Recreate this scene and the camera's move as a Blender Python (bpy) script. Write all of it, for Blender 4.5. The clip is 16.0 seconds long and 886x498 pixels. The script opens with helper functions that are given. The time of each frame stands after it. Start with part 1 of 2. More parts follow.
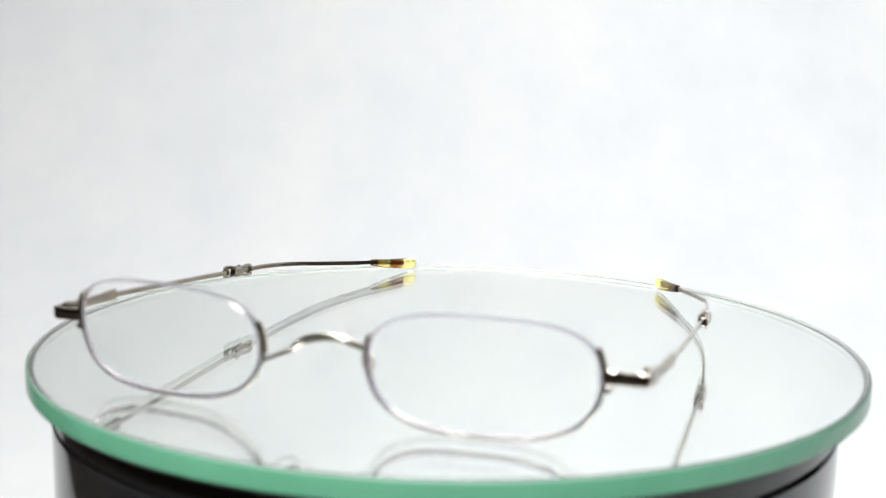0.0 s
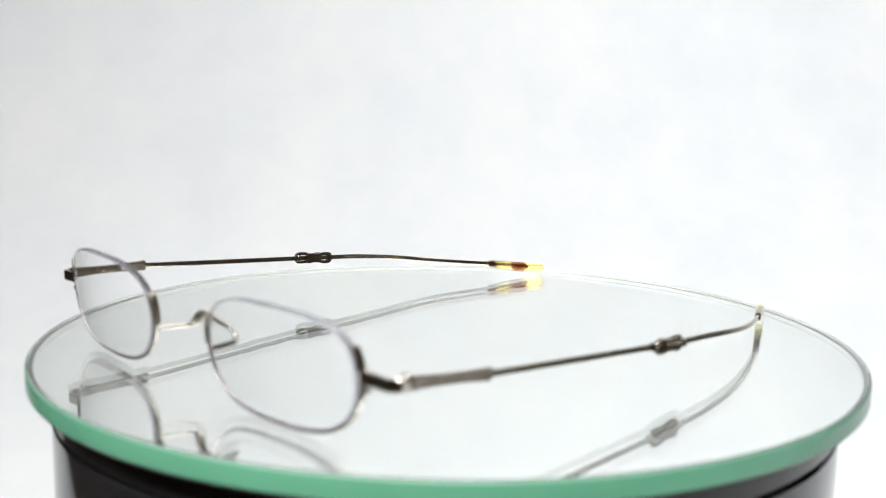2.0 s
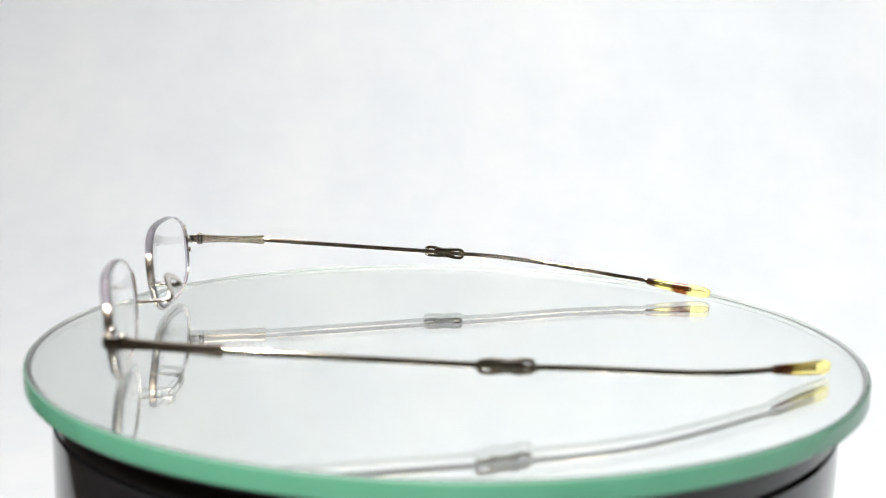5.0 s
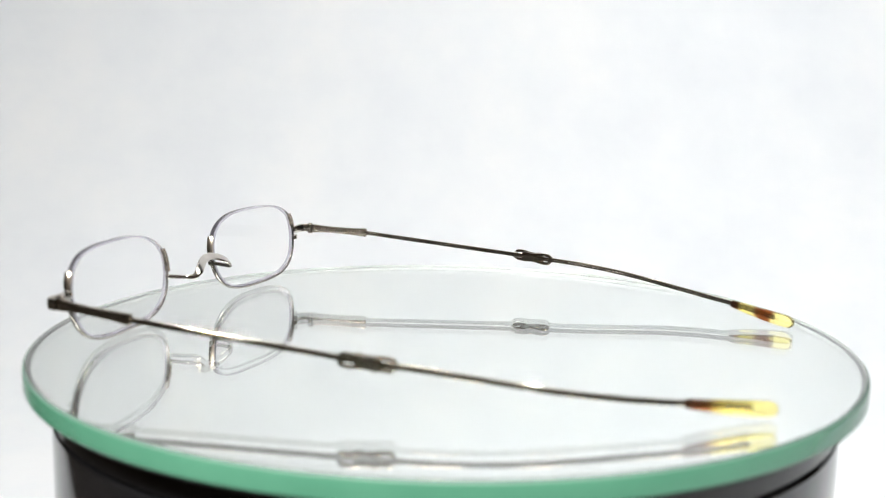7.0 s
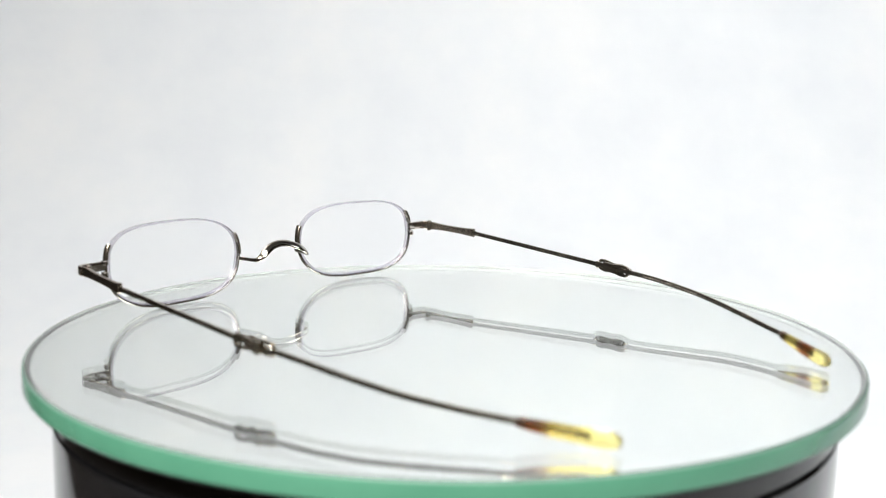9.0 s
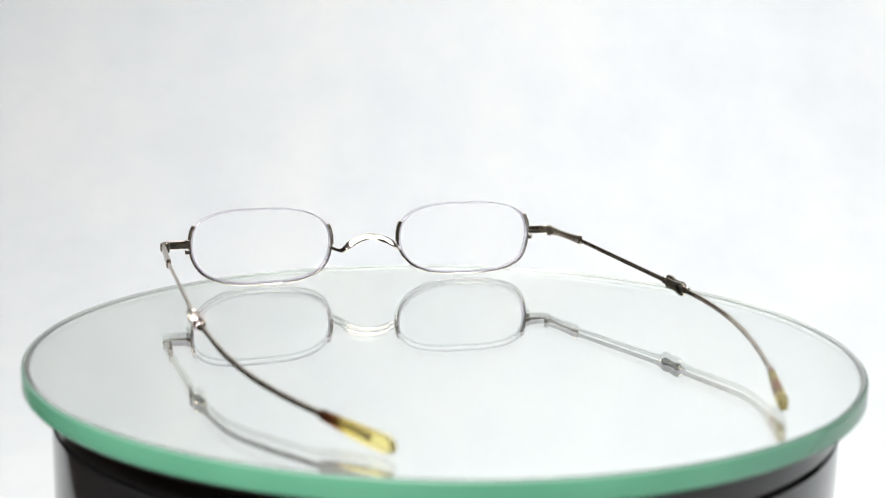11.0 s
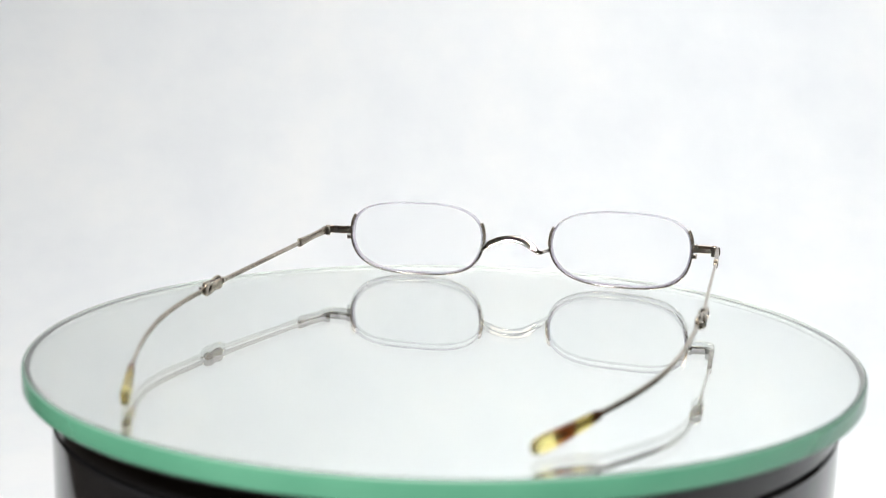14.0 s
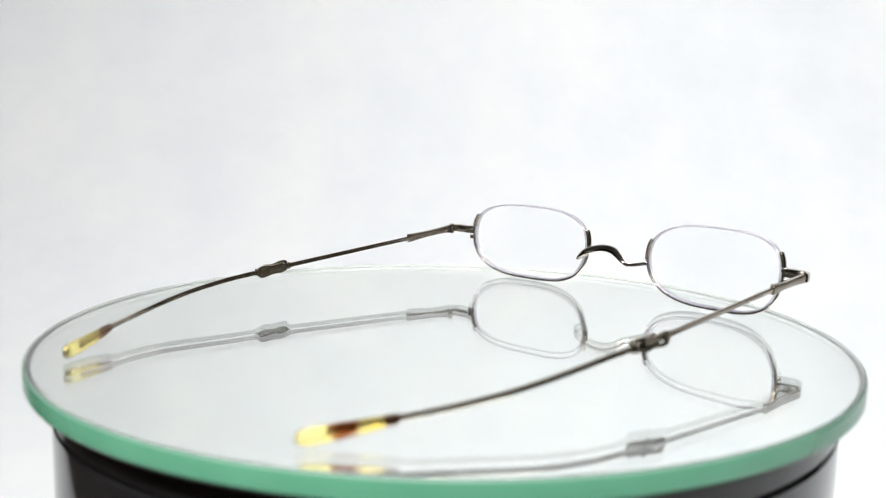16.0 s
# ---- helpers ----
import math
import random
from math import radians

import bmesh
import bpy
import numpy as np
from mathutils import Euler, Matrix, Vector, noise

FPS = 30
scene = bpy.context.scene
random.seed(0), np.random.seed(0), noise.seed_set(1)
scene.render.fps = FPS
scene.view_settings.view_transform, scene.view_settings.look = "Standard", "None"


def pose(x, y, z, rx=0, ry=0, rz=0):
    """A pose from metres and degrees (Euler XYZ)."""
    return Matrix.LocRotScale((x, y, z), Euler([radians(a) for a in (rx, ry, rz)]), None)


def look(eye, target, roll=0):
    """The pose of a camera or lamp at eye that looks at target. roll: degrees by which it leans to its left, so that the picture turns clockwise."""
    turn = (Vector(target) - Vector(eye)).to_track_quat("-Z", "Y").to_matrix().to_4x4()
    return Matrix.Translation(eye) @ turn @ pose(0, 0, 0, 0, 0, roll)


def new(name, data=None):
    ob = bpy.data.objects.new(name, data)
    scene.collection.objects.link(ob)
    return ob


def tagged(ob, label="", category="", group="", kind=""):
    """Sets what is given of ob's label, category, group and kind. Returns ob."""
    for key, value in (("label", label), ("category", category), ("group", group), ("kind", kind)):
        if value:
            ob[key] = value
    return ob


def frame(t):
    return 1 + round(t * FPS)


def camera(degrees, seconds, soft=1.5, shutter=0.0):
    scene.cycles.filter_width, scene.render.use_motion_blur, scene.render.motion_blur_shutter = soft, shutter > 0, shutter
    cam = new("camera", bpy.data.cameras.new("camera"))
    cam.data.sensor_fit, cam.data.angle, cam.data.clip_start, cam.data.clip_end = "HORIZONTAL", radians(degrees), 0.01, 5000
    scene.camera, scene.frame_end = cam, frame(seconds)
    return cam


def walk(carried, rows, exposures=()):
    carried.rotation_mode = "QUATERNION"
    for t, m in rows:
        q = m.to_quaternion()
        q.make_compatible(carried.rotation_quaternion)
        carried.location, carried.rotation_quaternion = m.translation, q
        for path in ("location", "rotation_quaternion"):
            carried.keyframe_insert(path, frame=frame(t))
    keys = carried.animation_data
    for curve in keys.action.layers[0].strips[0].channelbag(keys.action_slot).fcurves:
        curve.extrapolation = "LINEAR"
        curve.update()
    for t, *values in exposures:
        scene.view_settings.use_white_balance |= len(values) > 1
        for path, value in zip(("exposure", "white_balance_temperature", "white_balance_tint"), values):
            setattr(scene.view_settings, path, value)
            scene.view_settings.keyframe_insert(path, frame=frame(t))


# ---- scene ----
# The shot: reading glasses turn on a mirrored glass plate before a white backdrop.
# World origin: the turning axis, z = 0 at the plate's top.
cam = camera(43.8, 16.0, 1.05)
cam.data.dof.use_dof = True
cam.data.dof.focus_distance = 0.328
cam.data.dof.aperture_fstop = 14.5
CAM = pose(0, -0.27103, 0.06595) @ pose(0, 0, 0, 0, 0, 0.272) @ pose(0, 0, 0, 90 - 9.269) @ pose(0, 0, 0, 0, 0, 1.066)
walk(cam, [(0.0, CAM), (16.0, CAM)])

# ---- world and light ----
world = bpy.data.worlds.new("world")
scene.world = world
world.use_nodes = True
world.node_tree.nodes["Background"].inputs[0].default_value = (0.9, 0.95, 1.0, 1)
world.node_tree.nodes["Background"].inputs[1].default_value = 0.05
scene.view_settings.exposure = 0.0


def area_lamp(name, eye, target, sx, sy, power, colour=(1, 1, 1)):
    data = bpy.data.lights.new(name, "AREA")
    data.shape, data.size, data.size_y, data.energy, data.color = "RECTANGLE", sx, sy, power, colour
    ob = new(name, data)
    ob.matrix_world = look(eye, target)
    return ob


# unseen lamps: a broad softbox over the table, one for the backdrop, three flat panels added as fill, and a row of
# small bright spots on the plate for the metal's glints
area_lamp("softbox_lamp", (0.05, 0.15, 1.25), (0.0, 0.15, 0.0), 0.9, 0.7, 4.85, (1.0, 0.99, 0.98))
area_lamp("backdrop_lamp", (0.48, -0.15, 0.8), (-0.02, 0.85, 0.05), 0.5, 0.5, 6.4, (0.92, 0.97, 1.0))
for eye in ((-0.45, -0.75, 0.95), (0.55, -0.6, 1.0), (0.1, -0.35, 1.2)):
    area_lamp("fill_lamp", eye, (0, 0, 0), 0.16, 0.16, 4.5, (1.0, 0.97, 0.93))


def spot_lamp(turn, rise, power):
    """A small spot at 1.2 m, turn degrees round from the table's front and rise degrees up, aimed at the plate."""
    a, e = radians(turn), radians(rise)
    data = bpy.data.lights.new("spot_lamp", "SPOT")
    data.energy, data.color, data.spot_size, data.spot_blend, data.shadow_soft_size = power, (1.0, 0.97, 0.93), radians(11.5), 0.25, 0.018
    ob = new("spot_lamp", data)
    ob.matrix_world = look((1.2 * math.cos(e) * math.sin(a), -1.2 * math.cos(e) * math.cos(a), 1.2 * math.sin(e)), (0, 0, 0))


for turn, rise, power in ((-56, 40, 55), (-35, 46, 110), (-8, 48, 130), (2, 42, 130)):
    spot_lamp(turn, rise, power)


# ---- materials ----
def material(name, **inputs):
    mat = bpy.data.materials.new(name)
    mat.use_nodes = True
    shader = mat.node_tree.nodes["Principled BSDF"]
    for key, value in inputs.items():
        shader.inputs[key.replace("_", " ")].default_value = value
    return mat, mat.node_tree.nodes, mat.node_tree.links, shader


def noise_tex(nodes, links, scale, detail=4.0, rough=0.55, coords="Object"):
    co = nodes.new("ShaderNodeTexCoord")
    tex = nodes.new("ShaderNodeTexNoise")
    tex.inputs["Scale"].default_value, tex.inputs["Detail"].default_value = scale, detail
    tex.inputs["Roughness"].default_value = rough
    links.new(co.outputs[coords], tex.inputs["Vector"])
    return tex


def ramp(nodes, links, source, stops):
    node = nodes.new("ShaderNodeValToRGB")
    while len(node.color_ramp.elements) < len(stops):
        node.color_ramp.elements.new(0.5)
    for el, (at, col) in zip(node.color_ramp.elements, stops):
        el.position, el.color = at, (*col, 1)
    links.new(source, node.inputs[0])
    return node


def bump(nodes, links, shader, source, strength, distance):
    node = nodes.new("ShaderNodeBump")
    node.inputs["Strength"].default_value, node.inputs["Distance"].default_value = strength, distance
    links.new(source, node.inputs["Height"])
    links.new(node.outputs[0], shader.inputs["Normal"])


def metal_material(name, dark, light, rough0, rough1):
    mat, n, l, sh = material(name, Metallic=1.0)
    tex = noise_tex(n, l, 260, 5)
    l.new(ramp(n, l, tex.outputs[0], [(0.3, dark), (0.7, light)]).outputs[0], sh.inputs["Base Color"])
    r = ramp(n, l, noise_tex(n, l, 90, 3).outputs[0], [(0.3, (rough0,) * 3), (0.7, (rough1,) * 3)])
    l.new(r.outputs[0], sh.inputs["Roughness"])
    bump(n, l, sh, noise_tex(n, l, 300, 2).outputs[0], 0.05, 0.0003)
    return mat


M_METAL = metal_material("antique_silver", (0.46, 0.42, 0.37), (0.62, 0.58, 0.53), 0.03, 0.08)
M_DARK = metal_material("gunmetal", (0.31, 0.265, 0.21), (0.44, 0.385, 0.32), 0.04, 0.11)
M_LEAF, n, l, sh = material("worn_engraved_silver", Metallic=1.0, Roughness=0.2)
l.new(ramp(n, l, noise_tex(n, l, 420, 4).outputs[0], [(0.3, (0.27, 0.23, 0.185)), (0.7, (0.40, 0.345, 0.285))]).outputs[0], sh.inputs["Base Color"])
bump(n, l, sh, noise_tex(n, l, 1300, 3).outputs[0], 0.3, 0.0002)
M_ENGRAVE, *_ = material("engraving", Base_Color=(0.035, 0.03, 0.025, 1), Roughness=0.8, IOR=1.15)

M_LENS, n, l, sh = material("spectacle_lens", Base_Color=(0.992, 0.995, 0.995, 1), Roughness=0.0, IOR=1.15)
sh.inputs["Transmission Weight"].default_value = 1.0
M_LENS_EDGE, n, l, sh = material("lens_edge", Base_Color=(0.27, 0.255, 0.30, 1), Roughness=0.25, IOR=1.2)
sh.inputs["Transmission Weight"].default_value = 0.95

# tip sleeves: amber with tortoise bands along their length (local x, 18.5 mm long)
def tip_material(name, stops):
    mat, n, l, sh = material(name, Roughness=0.08, IOR=1.42)
    sh.inputs["Transmission Weight"].default_value = 0.97
    co = n.new("ShaderNodeTexCoord")
    sep = n.new("ShaderNodeSeparateXYZ")
    l.new(co.outputs["Object"], sep.inputs[0])
    wave = n.new("ShaderNodeMath")
    wave.operation = "MULTIPLY_ADD"
    l.new(noise_tex(n, l, 420, 2).outputs[0], wave.inputs[0])
    wave.inputs[1].default_value = 0.0040
    l.new(sep.outputs[0], wave.inputs[2])
    unit = n.new("ShaderNodeMath")
    unit.operation = "MULTIPLY_ADD"
    l.new(wave.outputs[0], unit.inputs[0])
    unit.inputs[1].default_value, unit.inputs[2].default_value = 1 / 0.0185, -0.11
    l.new(ramp(n, l, unit.outputs[0], stops).outputs[0], sh.inputs["Base Color"])
    return mat


AMBER, BROWN, UMBER = (0.98, 0.86, 0.31), (0.24, 0.06, 0.012), (0.12, 0.04, 0.015)
M_TIP = {1: tip_material("banded_tortoise_acetate", [(0.0, UMBER), (0.14, (0.16, 0.05, 0.02)), (0.2, (0.95, 0.80, 0.2)), (0.40, AMBER), (0.47, BROWN),
                                                    (0.66, (0.30, 0.08, 0.015)), (0.73, (0.98, 0.87, 0.34)), (1.0, (0.98, 0.89, 0.40))]),
         -1: tip_material("amber_tortoise_acetate", [(0.0, UMBER), (0.24, (0.22, 0.06, 0.015)), (0.36, (0.97, 0.80, 0.2)), (0.62, AMBER),
                                                     (1.0, (0.98, 0.89, 0.40))])}

M_GLASS, n, l, sh = material("clear_float_glass", Base_Color=(0.953, 0.975, 0.961, 1), Roughness=0.0, IOR=1.52)
sh.inputs["Transmission Weight"].default_value = 1.0
M_EDGE, n, l, sh = material("ground_glass_edge", Roughness=0.22, IOR=1.5)
sh.inputs["Transmission Weight"].default_value = 0.15
l.new(ramp(n, l, noise_tex(n, l, 60, 4).outputs[0], [(0.3, (0.027, 0.088, 0.056)), (0.7, (0.035, 0.103, 0.067))]).outputs[0], sh.inputs["Base Color"])
bump(n, l, sh, noise_tex(n, l, 900, 3).outputs[0], 0.1, 0.0002)
# bevel coloured dark to paint the thin dark line along the plate's far edge
M_BEVEL, *_ = material("darkened_bevel_line", Base_Color=(0.042, 0.062, 0.054, 1), Roughness=0.6, IOR=1.2)
M_SILVER, *_ = material("satin_mirror_backing", Base_Color=(0.94, 0.957, 0.948, 1), Metallic=0.991, Roughness=0.0)

M_DRUM, n, l, sh = material("black_gloss_plastic", Roughness=0.16)
l.new(ramp(n, l, noise_tex(n, l, 40, 4).outputs[0], [(0.3, (0.002, 0.002, 0.0023)), (0.7, (0.004, 0.004, 0.0043))]).outputs[0], sh.inputs["Base Color"])
l.new(ramp(n, l, noise_tex(n, l, 25, 5).outputs[0], [(0.3, (0.04,) * 3), (0.75, (0.12,) * 3)]).outputs[0], sh.inputs["Roughness"])
# for the drum's seam, the backing, and the dark line painted round the mirror
M_BLACK, *_ = material("matte_black", Base_Color=(0.01, 0.01, 0.01, 1), Roughness=0.7)

M_CLOTH, n, l, sh = material("white_backdrop_cloth", Roughness=0.9)
mottle = ramp(n, l, noise_tex(n, l, 11, 9, 0.66).outputs[0], [(0.34, (0.785, 0.80, 0.825)), (0.5, (0.815, 0.828, 0.845)), (0.66, (0.85, 0.852, 0.856))])
l.new(mottle.outputs[0], sh.inputs["Base Color"])
bump(n, l, sh, noise_tex(n, l, 30, 6).outputs[0], 0.25, 0.004)
# brown of the unseen walls, toned for what the metal mirrors
M_WALL, n, l, sh = material("reflected_brown", Roughness=0.85)
l.new(ramp(n, l, noise_tex(n, l, 3, 4).outputs[0], [(0.3, (0.085, 0.062, 0.036)), (0.7, (0.11, 0.08, 0.048))]).outputs[0], sh.inputs["Base Color"])

# unseen white ceiling, added to brighten the metal's upward faces
M_CEILING, n, l, sh = material("reflected_white", Roughness=0.85)
l.new(ramp(n, l, noise_tex(n, l, 4, 4).outputs[0], [(0.3, (0.66, 0.65, 0.63)), (0.7, (0.72, 0.71, 0.69))]).outputs[0], sh.inputs["Base Color"])
# kept dark for the drum's and metal's reflections; on the table and unseen west wall
M_TABLE, n, l, sh = material("dark_table_and_wall", Roughness=0.5)
l.new(ramp(n, l, noise_tex(n, l, 12, 6).outputs[0], [(0.3, (0.028, 0.02, 0.014)), (0.7, (0.045, 0.034, 0.025))]).outputs[0], sh.inputs["Base Color"])

M_RIM_WALL, *_ = material("ground_inner_rim", Base_Color=(0.06, 0.07, 0.065, 1), Roughness=0.7)


# ---- mesh helpers ----
def link_mesh(name, bm, materials, parent=None, label=""):
    bmesh.ops.recalc_face_normals(bm, faces=bm.faces)
    for e in bm.edges:
        if len(e.link_faces) == 2 and e.calc_face_angle(0) > 0.6:
            e.smooth = False
    me = bpy.data.meshes.new(name)
    bm.to_mesh(me)
    bm.free()
    for m in (materials if isinstance(materials, (list, tuple)) else [materials]):
        me.materials.append(m)
    ob = new(name, me)
    if parent:
        ob.parent = parent
    if label:
        ob["label"] = label
    return ob


def part(name, bm, mat, parent, label=""):
    return link_mesh(name, bm, mat, parent, label)


def lathe(bm, profile, segs, mats=None, centre=(0, 0), smooth=True):
    """Revolves a closed or open profile of (r, z); mats: material index of each strip."""
    rings = []
    for r, z in profile:
        if r < 1e-6:
            rings.append([bm.verts.new((centre[0], centre[1], z))])
        else:
            rings.append([bm.verts.new((centre[0] + r * math.cos(a), centre[1] + r * math.sin(a), z)) for a in
                          (2 * math.pi * i / segs for i in range(segs))])
    for k in range(len(rings) - 1):
        a, b = rings[k], rings[k + 1]
        for i in range(segs):
            j = (i + 1) % segs
            if len(a) == 1:
                vs = (a[0], b[i], b[j])
            elif len(b) == 1:
                vs = (a[i], b[0], a[j])
            else:
                vs = (a[i], b[i], b[j], a[j])
            f = bm.faces.new(vs)
            f.smooth = smooth
            f.material_index = mats[k] if mats else 0


def rounded(count, power=4.0):
    """A rounded rectangle of half sizes 1, as count points; from power 8 on a crisp one with small corners."""
    out = []
    if power >= 8:
        for sx, sy in ((1, 1), (-1, 1), (-1, -1), (1, -1)):
            corner = [(sx, sy * 0.82), (sx * 0.945, sy * 0.945), (sx * 0.82, sy)]
            out += corner if sx * sy > 0 else corner[::-1]
        return out
    for i in range(count):
        a = 2 * math.pi * (i + 0.5) / count
        c, s = math.cos(a), math.sin(a)
        k = (abs(c) ** power + abs(s) ** power) ** (-1 / power)
        out.append((c * k, s * k))
    return out


def sweep(bm, points, side, widths, heights, count=12, power=4.0, twist=None):
    """A bar along points. side: the direction that the width follows; heights stand across it."""
    pts = [Vector(p) for p in points]
    shape = rounded(count, power)
    count = len(shape)
    rings = []
    for i, p in enumerate(pts):
        d = (pts[min(i + 1, len(pts) - 1)] - pts[max(i - 1, 0)]).normalized()
        s = Vector(side[i] if isinstance(side, list) else side)
        s = (s - d * s.dot(d)).normalized()
        u = d.cross(s).normalized()
        w = widths[i] if isinstance(widths, list) else widths
        h = heights[i] if isinstance(heights, list) else heights
        rings.append([bm.verts.new(p + s * (x * w / 2) + u * (y * h / 2)) for x, y in shape])
    for a, b in zip(rings, rings[1:]):
        for i in range(count):
            j = (i + 1) % count
            bm.faces.new((a[i], b[i], b[j], a[j])).smooth = True
            if power >= 8:
                bm.edges.get((a[i], b[i])).smooth = False
    bm.faces.new(rings[0][::-1])
    bm.faces.new(rings[-1])


def curve_through(points, per=8):
    """Catmull-Rom through points of any dimension."""
    pts = [np.array(p, float) for p in points]
    pts = [2 * pts[0] - pts[1]] + pts + [2 * pts[-1] - pts[-2]]
    out = []
    for i in range(1, len(pts) - 2):
        a, b, c, d = pts[i - 1:i + 3]
        for k in range(per):
            t = k / per
            out.append(0.5 * (2 * b + (c - a) * t + (2 * a - 5 * b + 4 * c - d) * t * t + (3 * b - a - 3 * c + d) * t ** 3))
    out.append(pts[-2])
    return out


def rod(bm, a, b, radius, segs=14):
    a, b = Vector(a), Vector(b)
    d = (b - a).normalized()
    s = d.orthogonal().normalized()
    u = d.cross(s)
    n0 = [[bm.verts.new(p + (s * math.cos(2 * math.pi * i / segs) + u * math.sin(2 * math.pi * i / segs)) * r) for i in range(segs)]
          for p, r in ((a, radius * 0.86), (a + d * radius * 0.14, radius), (b - d * radius * 0.14, radius), (b, radius * 0.86))]
    for p, q in zip(n0, n0[1:]):
        for i in range(segs):
            j = (i + 1) % segs
            bm.faces.new((p[i], q[i], q[j], p[j])).smooth = True
    bm.faces.new(n0[0][::-1])
    bm.faces.new(n0[-1])


def box(bm, lo, hi, m=None, bevel=0.0):
    made = bmesh.ops.create_cube(bm, size=1)["verts"]
    lo, hi = Vector(lo), Vector(hi)
    for v in made:
        v.co = Vector([(lo[i] + hi[i]) / 2 + v.co[i] * (hi[i] - lo[i]) for i in range(3)])
    if bevel:
        edges = list({e for v in made for e in v.link_edges})
        made = list({v for f in bmesh.ops.bevel(bm, geom=edges, offset=bevel, segments=2, profile=0.5, affect="EDGES")["faces"]
                     for v in f.verts} | {v for v in made if v.is_valid})
    if m is not None:
        bmesh.ops.transform(bm, matrix=m, verts=[v for v in made if v.is_valid])


# ---- the room and the backdrop ----
def build_setting():
    bm = bmesh.new()
    profile = [(-0.12, -0.16), (0.1, -0.16), (0.45, -0.16)]
    profile += [(0.45 + 0.35 * math.sin(a), 0.19 - 0.35 * math.cos(a)) for a in (math.pi / 2 * k / 16 for k in range(1, 17))]
    profile += [(0.8, 0.5), (0.8, 1.0), (0.8, 1.9)]
    # the cloth's unseen left and front edges slant to shape its reflection in the drum
    rows = []
    for k in range(49):
        k = k / 48
        rows.append([bm.verts.new(((1 - k) * (-0.30 - 0.42 * max(y, 0)) + k * 1.3, (y if y > 0 else y - 0.6 * k) + 0.006 * math.sin(13 * k + 3 * z) * (z > -0.1), z)) for y, z in profile])
    for a, b in zip(rows, rows[1:]):
        for i in range(len(profile) - 1):
            bm.faces.new((a[i], b[i], b[i + 1], a[i + 1])).smooth = True
    cloth = link_mesh("backdrop", bm, M_CLOTH)
    mod = cloth.modifiers.new("thickness", "SOLIDIFY")
    mod.thickness, mod.offset = 0.002, -1
    tagged(cloth, "white mottled cloth backdrop sweeping down over the table", "backdrop", kind="structure")
    # unseen room shell, added to shape the reflections; its west side is darker
    for name, lo, hi in (("floor", (-2.2, -2.2, -0.92), (2.2, 1.6, -0.9)), ("ceiling", (-2.2, -2.2, 2.2), (2.2, 1.6, 2.3)),
                         ("wall_south", (-2.2, -2.3, -0.9), (2.2, -2.2, 2.2)), ("wall_north", (-2.2, 1.6, -0.9), (2.2, 1.7, 2.2)),
                         ("wall_west", (-2.3, -2.2, -0.9), (-2.2, 1.6, 2.2)), ("wall_east", (2.2, -2.2, -0.9), (2.3, 1.6, 2.2))):
        bm = bmesh.new()
        box(bm, lo, hi)
        paint, tone = {"ceiling": (M_CEILING, "plain white painted"), "wall_west": (M_TABLE, "plain dark")}.get(name, (M_WALL, "plain brown painted"))
        tagged(link_mesh(name, bm, paint), tone + " unseen room surface added for reflections", "room", kind="structure")
    bm = bmesh.new()
    box(bm, (-1.7, -0.8, -0.2), (1.7, 0.6, -0.164), bevel=0.004)
    table = new("table")
    table.location = (0, 0, 0)
    tagged(table, "broad plain table under the white cloth", "table")
    part("tabletop", bm, M_TABLE, table)
    for x in (-1.6, 1.6):
        for y in (-0.7, 0.5):
            bm = bmesh.new()
            box(bm, (x - 0.03, y - 0.03, -0.9), (x + 0.03, y + 0.03, -0.2), bevel=0.004)
            part("leg", bm, M_TABLE, table)


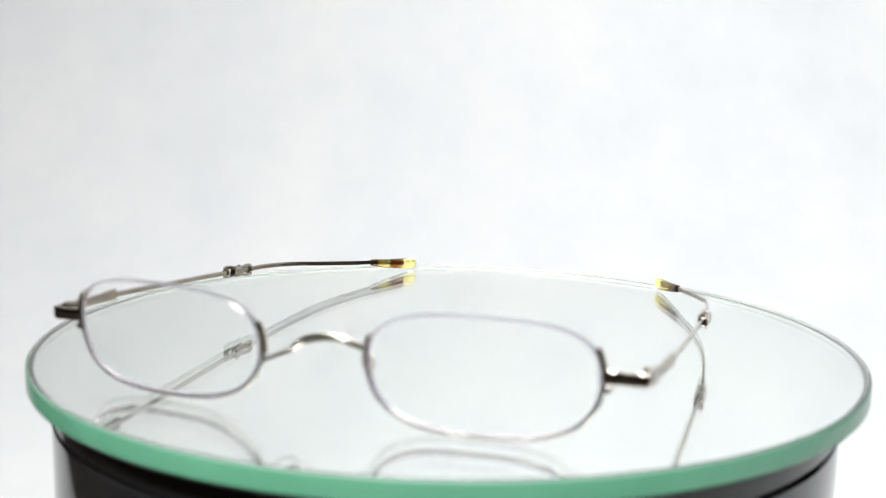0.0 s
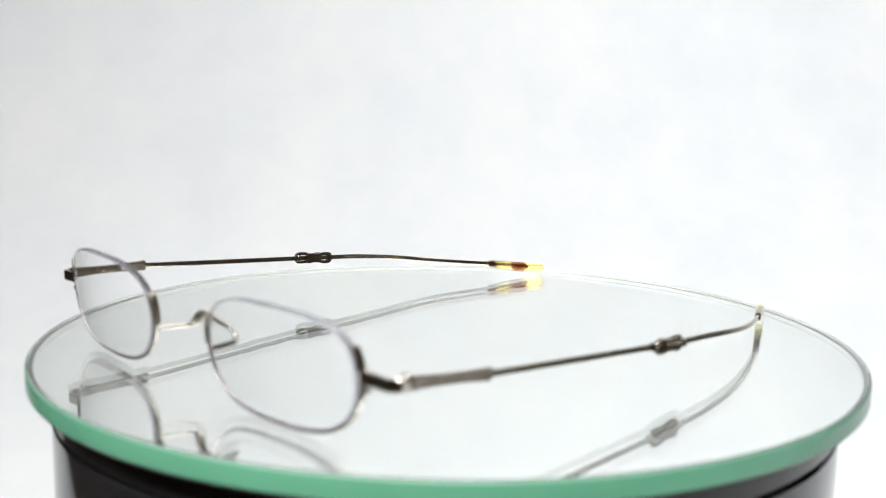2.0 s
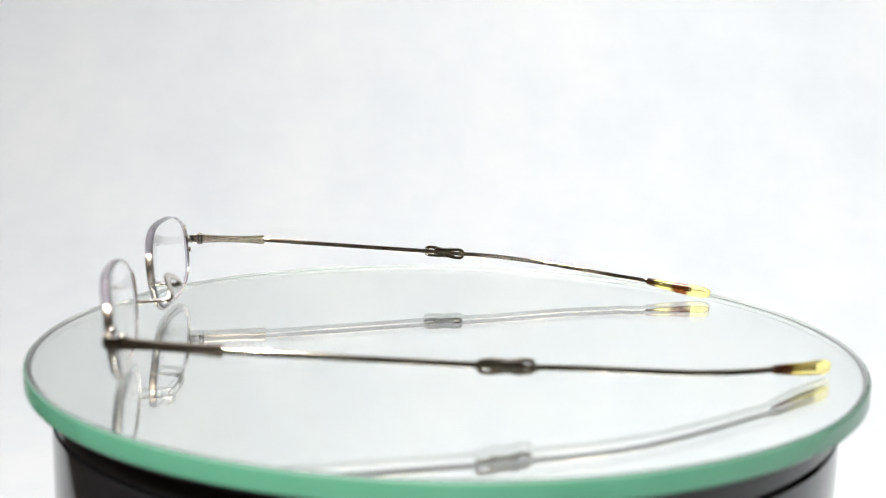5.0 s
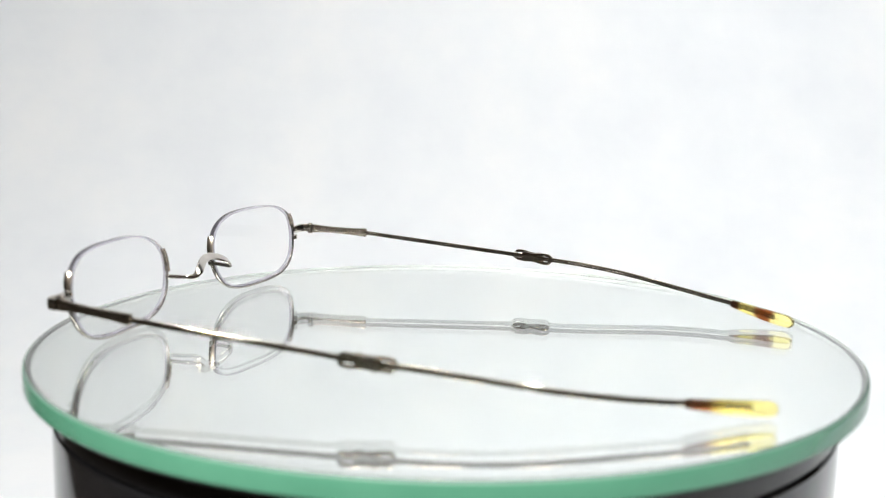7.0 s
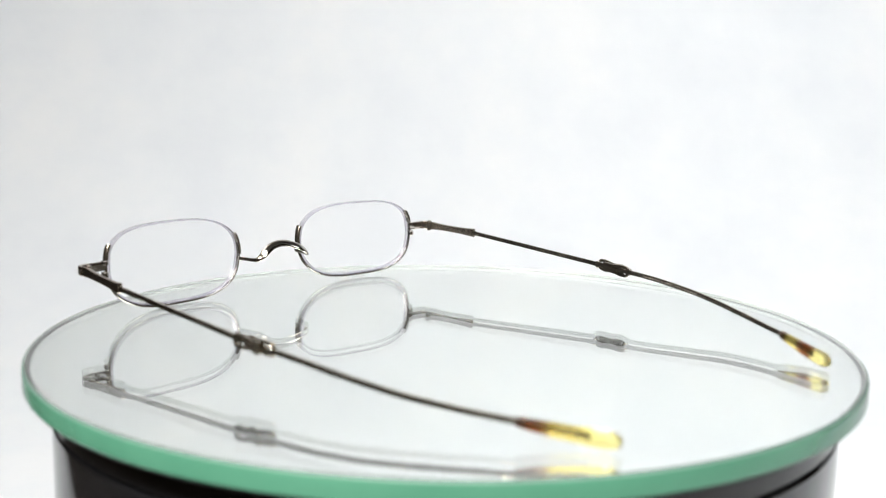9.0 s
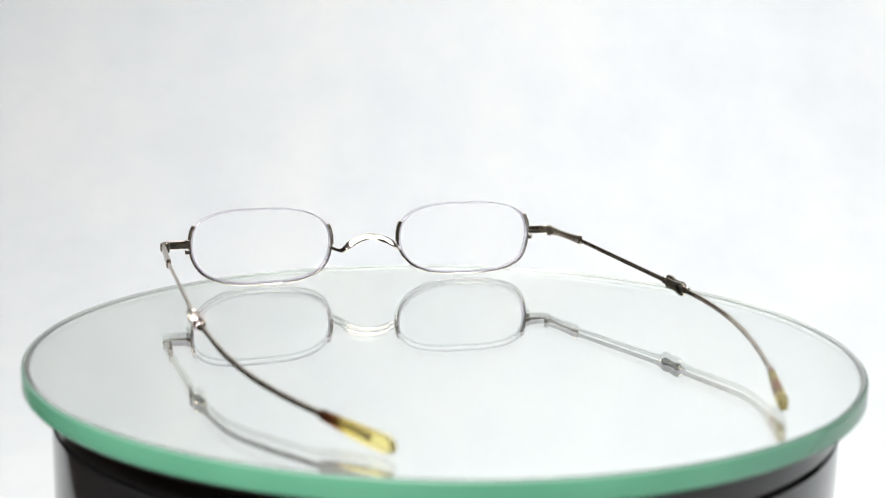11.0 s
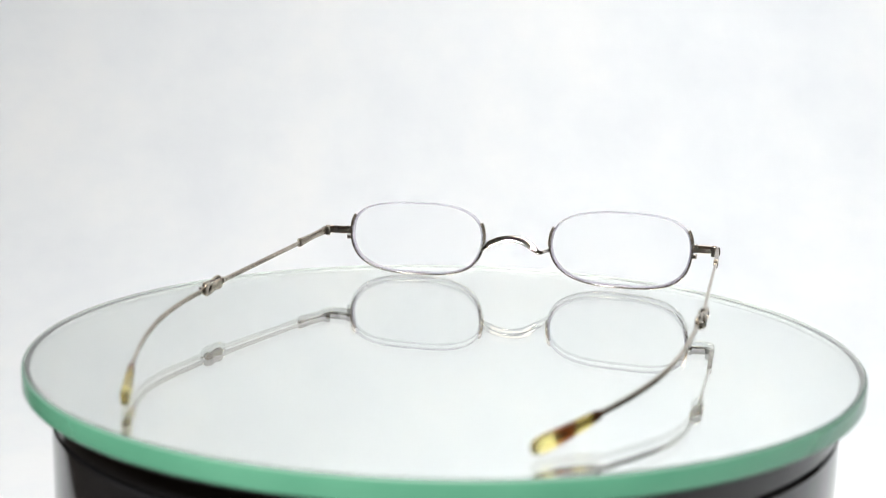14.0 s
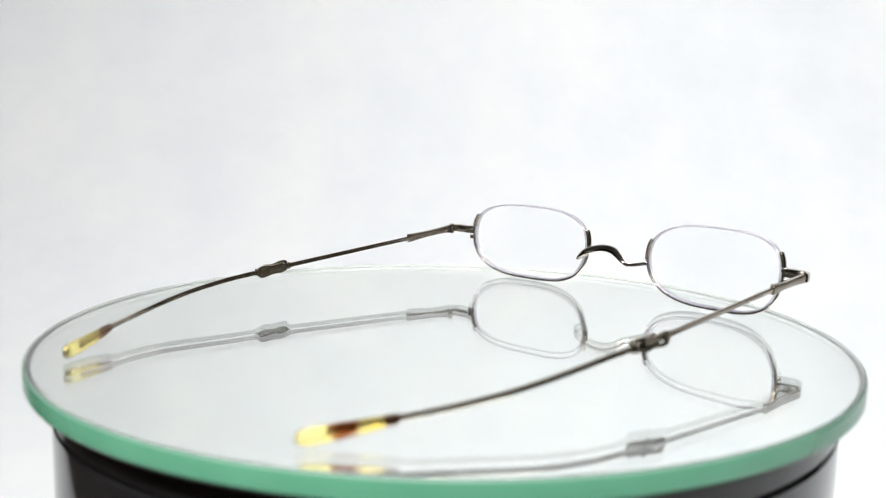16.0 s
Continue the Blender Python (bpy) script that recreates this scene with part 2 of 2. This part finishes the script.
# ---- the turntable ----
def build_turntable():
    base = tagged(new("turntable_base"), "glossy black round turntable drum under the glass plate", "turntable")
    base.location = (0, 0, -0.158)
    up = 0.158
    bm = bmesh.new()
    lathe(bm, [(0, -0.0134 + up), (0.0941, -0.0134 + up), (0.0945, -0.0138 + up), (0.0945, 0.09), (0.0945, 0.004), (0.0935, 0.0), (0, 0.0)], 160)
    part("body", bm, M_DRUM, base)
    bm = bmesh.new()
    lathe(bm, [(0.0, -0.0127 + up), (0.0932, -0.0127 + up), (0.0932, -0.0133 + up), (0.0, -0.0133 + up)], 160)
    part("groove", bm, M_BLACK, base, "dark recessed seam ring")
    bm = bmesh.new()
    lathe(bm, [(0, -0.0060 + up), (0.0932, -0.0060 + up), (0.0944, -0.0070 + up), (0.0945, -0.0122 + up), (0.0941, -0.0126 + up), (0, -0.0126 + up)], 160)
    part("turning_collar", bm, M_DRUM, base)

    plate = tagged(new("mirror_plate"), "round clear glass plate with green edge and mirrored underside", "glass plate")
    bm = bmesh.new()
    R, T, C, W, D = 0.100, 0.0050, 0.0005, 0.0006, 0.0040
    off = (-0.00044, -0.00007)
    # the disc: clear top, satin rim, and silvered underside with a dark edge line painted round its border
    lathe(bm, [(0, 0), (0.03, 0), (0.07, 0), (R - W, 0), (R - W, -D), (R - W - 0.0011, -D), (0.06, -D), (0, -D)], 256,
          [0, 0, 0, 2, 3, 1, 1], off, smooth=False)
    disc = part("glass_disc", bm, [M_GLASS, M_SILVER, M_RIM_WALL, M_BLACK], plate)
    disc.visible_shadow = False
    bm = bmesh.new()
    q = R - W
    lathe(bm, [(q + 0.00002, -0.0001), (R - C, -0.0001), (R - 0.0001, -C), (R, -2 * C), (R, -T + C), (R - C, -T), (q + 0.00002, -T), (q + 0.00002, -0.0001)], 256, [1, 1, 0, 0, 0, 0, 0], off)
    part("edge_band", bm, [M_EDGE, M_BEVEL], plate, "smooth ground green glass edge")
    bm = bmesh.new()
    lathe(bm, [(0, -D - 0.0001), (0.0992, -D - 0.0001), (0.0992, -T - 0.0005), (0, -T - 0.0005)], 96, None, (-0.00044, -0.00007), smooth=False)
    part("backing_paint", bm, M_BLACK, plate)
    return plate


# ---- the glasses (millimetres in the plans below) ----
MM = 0.001
ROLL = 0.0075


def lens_point(sd, u, v, off=0.0):
    """A point of a lens's middle surface: u outward from its centre, v up."""
    x = 32.5 + 0.3 * sd + u
    y = 75.1 - 0.2 * sd - 0.073 * u + 0.10 * v - (u * u + v * v) / 250 + off
    z = 12.35 + v
    return Vector((sd * x, y, z + ROLL * sd * x)) * MM


def lens_outline(sd, a, b, count=160):
    """Rounded half-eye shape, squarer at the upper outer corner and narrower below; the pair leans a little."""
    inner, outer = (2.65, 3.2) if sd > 0 else (3.15, 2.65)
    out = []
    for i in range(count * 4):
        t = 2 * math.pi * i / (count * 4)
        c, s = math.cos(t), math.sin(t)
        n = {(True, True): 3.3, (False, True): 2.75, (False, False): inner, (True, False): outer}[(c >= 0, s >= 0)]
        v = math.copysign(abs(s) ** (2 / n), s)
        out.append((a * math.copysign(abs(c) ** (2 / n), c) * (1 + 0.09 * min(v, 0)), b * (v if v > 0 else 0.98 * v)))
    pts = np.array(out + out[:1])
    d = np.concatenate([[0], np.cumsum(np.hypot(*np.diff(pts, axis=0).T))])
    at = np.linspace(0, d[-1], count + 1)[:-1]
    return [(float(np.interp(q, d, pts[:, 0])), float(np.interp(q, d, pts[:, 1]))) for q in at]


def build_lens(sd, parent):
    bm = bmesh.new()
    ring = lens_outline(sd, 21.6, 11.45, 120)
    half, cut = 1.0, 0.4
    shells = []
    for side in (1, -1):
        outer = [bm.verts.new(lens_point(sd, u, v, side * (half - cut))) for u, v in ring]
        rings = [[bm.verts.new(lens_point(sd, u * k * 0.975, v * k * 0.962, side * half)) for u, v in ring] for k in (1.0, 0.8, 0.55, 0.3)]
        mid = bm.verts.new(lens_point(sd, 0, 0, side * half))
        for a, b in zip(rings, rings[1:]):
            for i in range(len(ring)):
                j = (i + 1) % len(ring)
                bm.faces.new((a[i], a[j], b[j], b[i])).smooth = True
        for i in range(len(ring)):
            bm.faces.new((rings[-1][i], rings[-1][(i + 1) % len(ring)], mid)).smooth = True
        shells.append((rings[0], outer))
    for a, b in (shells[0], (shells[0][1], shells[1][1]), shells[1]):
        for i in range(len(ring)):
            j = (i + 1) % len(ring)
            f = bm.faces.new((a[i], a[j], b[j], b[i]))
            f.material_index = 1
            for e in f.edges:
                e.smooth = False
    ob = part("lens", bm, [M_LENS, M_LENS_EDGE], parent, "clear lens with bare polished upper edge")
    ob.visible_shadow = False
    # the wire under and beside the lens, open at the top
    full = lens_outline(sd, 21.9, 11.75, 400)
    i0 = next(i for i, (u, v) in enumerate(full) if u > 0 and v > 6.9)
    i1b = next(i for i in range(100, 300) if full[i][0] < 0 and full[i][1] < 5.8)
    order = list(range(i1b, 400)) + list(range(0, i0 + 1))
    order = order[::3] + [order[-1]]
    bm = bmesh.new()
    pts = [lens_point(sd, *full[i]) for i in order]
    sweep(bm, pts, (0, 1, 0), 1.05 * MM, 0.7 * MM, 16, 2.3)
    rim = part("rim", bm, M_METAL, parent, "thin half rim wire")
    # the flat plates at the wire's two upper ends
    for span in ([i for i in range(i1b, 300) if full[i][1] > -0.4], [i for i in range(0, i0 + 1) if full[i][1] > 3.2]):
        bm = bmesh.new()
        sweep(bm, [lens_point(sd, *full[i]) for i in span], (0, 1, 0), 1.7 * MM, 1.0 * MM, 16, 4.0)
        part("rim_end", bm, M_LEAF, rim, "dark flattened end of the rim wire")
    return rim


def bridge(parent):
    """Saddle bridge: each end runs back from the rim, then arches over the nose."""
    side = [(10.7, 75.0, 10.8), (10.2, 72.0, 10.9), (9.7, 69.3, 10.9), (8.9, 67.5, 11.1), (7.7, 66.9, 12.1), (5.9, 67.3, 13.3), (3.0, 68.3, 14.4)]
    pts = [(-x, y, z) for x, y, z in side] + [(0, 68.6, 14.8)] + side[::-1]
    line = [Vector((p[0], p[1], p[2] + ROLL * p[0])) * MM for p in curve_through(pts, 6)]
    n0 = len(line) - 1
    grow = [min(1, max(0, (min(i, n0 - i) / n0 - 0.16) / 0.16)) for i in range(n0 + 1)]
    bm = bmesh.new()
    sweep(bm, line, (0, 0.64, 0.77), [(1.05 + 1.2 * g) * MM for g in grow], [(1.05 - 0.38 * g) * MM for g in grow], 20, 3.0)
    for x in (-10.8, 10.8):
        bmesh.ops.create_icosphere(bm, subdivisions=2, radius=0.75 * MM, matrix=Matrix.Translation(Vector((x, 74.6, 10.8 + ROLL * x)) * MM))
    part("bridge", bm, M_METAL, parent, "curved saddle bridge")


ARM_Z = {-1: (13.8, 12.3, 8.9, 3.9, 2.1), 1: (14.7, 14.3, 10.5, 4.3, 2.1)}


def build_side(sd, root):
    zh, zs, zj, zc, zt = ARM_Z[sd]
    # end piece: a flat bar from the rim to the hinge, turned back at its end
    edge = lens_point(sd, 21.9, 2.0)
    bm = bmesh.new()
    line = curve_through([(edge.x / MM, edge.y / MM, edge.z / MM), (sd * 57.0, 71.6, zh), (sd * 60.2, 71.6, zh), (sd * 61.9, 70.6, zh), (sd * 62.3, 68.6, zh)], 6)
    sweep(bm, [Vector(p) * MM for p in line], (0, 0, 1), 2.5 * MM, 1.0 * MM, 20, 4.5)
    for zz in (-2.9, 0.1):
        rod(bm, edge + Vector((sd * 0.5, -0.5, zz)) * MM, edge + Vector((sd * 0.5, -0.5, zz + 1.3)) * MM, 0.95 * MM)
    end = part("end_piece", bm, M_METAL, root, "flat polished end piece at the hinge")
    bm = bmesh.new()
    rod(bm, Vector((sd * 61.0, 68.2, zh - 1.5)) * MM, Vector((sd * 61.0, 68.2, zh + 1.5)) * MM, 0.85 * MM)
    part("hinge_barrel", bm, M_METAL, end)
    bm = bmesh.new()
    rod(bm, Vector((sd * 61.0, 68.2, zh + 1.4)) * MM, Vector((sd * 61.0, 68.2, zh + 1.75)) * MM, 0.6 * MM)
    part("hinge_screw", bm, M_DARK, end)
    # temple: waisted leaf, then a thin flat arm
    bm = bmesh.new()
    leaf = curve_through([(sd * 61.9, 67.9, zh), (sd * 62.1, 63.0, zh + (zs - zh) * 0.25), (sd * 62.4, 56.0, zh + (zs - zh) * 0.62), (sd * 62.6, 49.3, zs)], 8)
    k = len(leaf) - 1
    hs = [(2.0 + 0.7 * (2 * i / k - 1) ** 2) * MM for i in range(k + 1)]
    hs[0], hs[-1] = hs[0] * 0.8, hs[-1] * 0.72
    hs[-2] *= 1.03
    leaf[-2] = leaf[-1] * 0.85 + leaf[-2] * 0.15
    sweep(bm, [Vector(p) * MM for p in leaf], (1, 0, 0), 1.25 * MM, hs, 20, 5.0)
    temple = part("temple", bm, M_LEAF, root, "flat waisted temple leaf")
    bm = bmesh.new()
    a, b = Vector((sd * 62.6, 49.6, zs)), Vector((sd * 62.8, -8.0, zj - 0.15))
    sweep(bm, [(a.lerp(b, i / 12)) * MM for i in range(13)], (1, 0, 0), 0.8 * MM, 1.25 * MM, 24, 5.0)
    part("front_arm", bm, M_DARK, temple)
    # sliding joint: two links set head to tail, each an open loop that ends in a solid tongue and a collar
    slope = math.degrees(math.atan2(zs - zj, 54.7))
    for front in (True, False):
        m = Matrix.Translation(Vector((sd * 62.8, -5.4, zj)) * MM) @ pose(0, 0, 0, slope, 0, 0)
        if not front:
            m = m @ pose(0, 0, 0, 0, 0, 180)
        up = tuple(m.to_3x3() @ Vector((0, 0, 1)))
        across = tuple(m.to_3x3() @ Vector((1, 0, 0)))
        bm = bmesh.new()
        loop = [(0.2, 0.85), (1.4, 0.95), (2.8, 1.2), (4.2, 1.25), (5.1, 1.1), (5.55, 0.6)]
        loop = curve_through(loop + [(5.6, 0)] + [(y, -z) for y, z in loop[::-1]], 4)
        sweep(bm, [m @ (Vector((sd * (0.62 + 0.05 * y), y, z)) * MM) for y, z in loop], across, 0.8 * MM, 0.95 * MM, 12, 3.0)
        tongue = [(2.0, 1.3), (1.6, 2.2), (0.5, 2.6), (-0.6, 2.6), (-1.5, 2.9), (-2.4, 3.0), (-3.0, 2.6), (-3.3, 1.6)]
        sweep(bm, [m @ (Vector((sd * (0.72 - 0.05 * y), y, 0)) * MM) for y, _ in tongue], up, [h * MM for _, h in tongue], 0.7 * MM, 16, 3.6)
        clip = part("slide_clip", bm, M_DARK, temple, "folded metal link of the sliding joint")
        bm = bmesh.new()
        sweep(bm, [m @ (Vector((0, y, 0)) * MM) for y in (4.9, 5.1, 5.8, 6.0)], up, [k * 2.0 * MM for k in (0.8, 1, 1, 0.8)], [k * 1.5 * MM for k in (0.8, 1, 1, 0.8)], 16, 4.0)
        part("collar", bm, M_METAL, clip)
    # rear arm, curving in and down to the tip
    plan = [(x, y, zc + (zj - zc) * k) for x, y, k in ((62.8, -4.0, 1.0), (62.0, -17.5, 0.88), (61.2, -26.6, 0.745), (59.8, -35.7, 0.575),
                                                      (57.5, -44.7, 0.375), (54.15, -53.8, 0.195), (51.5, -59.8, 0.09), (48.7, -65.8, 0.0))]
    plan.append((44.5, -73.5, zc * 0.55 + zt * 0.45))
    plan.append((42.5, -77.3, zc * 0.3 + zt * 0.7))
    line = curve_through([(sd * x, y, z) for x, y, z in plan], 8)
    bm = bmesh.new()
    sweep(bm, [Vector(p) * MM for p in line], (1, 0, 0), 0.8 * MM, 1.25 * MM, 24, 5.0)
    rear = part("rear_arm", bm, M_DARK, temple)
    # tip sleeve in its own frame: x along it, z up
    p0, p1 = Vector((sd * 48.9, -65.4, zc)) * MM, Vector((sd * 39.9, -82.2, zt)) * MM
    d = p1 - p0
    m = Matrix((d.normalized(), Vector((0, 0, 1)).cross(d).normalized(), Vector((0, 0, 1)))).transposed()
    m.col[2] = m.col[0].cross(m.col[1])
    bm = bmesh.new()
    long = d.length
    steps = [0, 0.02, 0.1, 0.25, 0.45, 0.65, 0.82, 0.9, 0.955, 0.985, 1.0]
    hgt = [1.7, 2.2, 2.35, 2.7, 3.1, 3.45, 3.6, 3.5, 2.9, 2.0, 0.8]
    wid = [1.4, 1.8, 1.9, 2.1, 2.3, 2.5, 2.5, 2.4, 2.0, 1.4, 0.6]
    sweep(bm, [Vector((long * s, 0, -0.0002 * math.sin(math.pi * s))) for s in steps], (0, 0, 1), [0.95 * h * MM for h in hgt], [0.86 * w * MM for w in wid], 16, 2.6)
    tip = part("temple_tip", bm, M_TIP[sd], temple, "translucent amber tip with brown tortoise bands")
    tip.matrix_basis = Matrix.Translation(p0) @ m.to_4x4()
    # worn maker's line as plain bars on the inner face of one arm
    if sd > 0:
        rng = random.Random(4)
        y = -16.5
        while y > -36:
            w = rng.uniform(0.5, 1.2)
            if not -27.5 < y < -25.5:
                q = min(line, key=lambda p: abs(p[1] - y))
                bm = bmesh.new()
                box(bm, Vector((q[0] - 0.48, y - w, q[2] - 0.2)) * MM, Vector((q[0] - 0.40, y, q[2] + 0.2)) * MM)
                part("engraved_bar", bm, M_ENGRAVE, rear)
            y -= w + 0.35


def build_glasses():
    root = tagged(new("reading_glasses"), "antique silver half-rim reading glasses with amber tortoise tips, standing open", "glasses")
    for sd in (-1, 1):
        build_lens(sd, root)
        build_side(sd, root)
    bridge(root)
    return root


build_setting()
mirror_plate = build_turntable()
glasses = build_glasses()


def motions():
    """Plate and glasses turn clockwise together, about 12.6 degrees a second."""
    small = [(0.0, 1.46), (0.5, 0.81), (1.5, -0.03), (2.5, -0.47), (3.5, -0.62), (5.2, -0.52), (7.0, -0.42), (8.0, -0.42), (9.0, -0.31),
             (11.5, -0.21), (12.5, -0.01), (13.5, 0.21), (14.5, 0.33), (15.0, 0.11), (16.0, -0.5)]
    rows = [(t, pose(0, 0, 0, 0, 0, 159.437 - 12.58875 * t + d)) for t, d in small]
    walk(mirror_plate, rows)
    walk(glasses, [(t, Matrix.Translation((0, 0, -0.00012)) @ m) for t, m in rows])


motions()
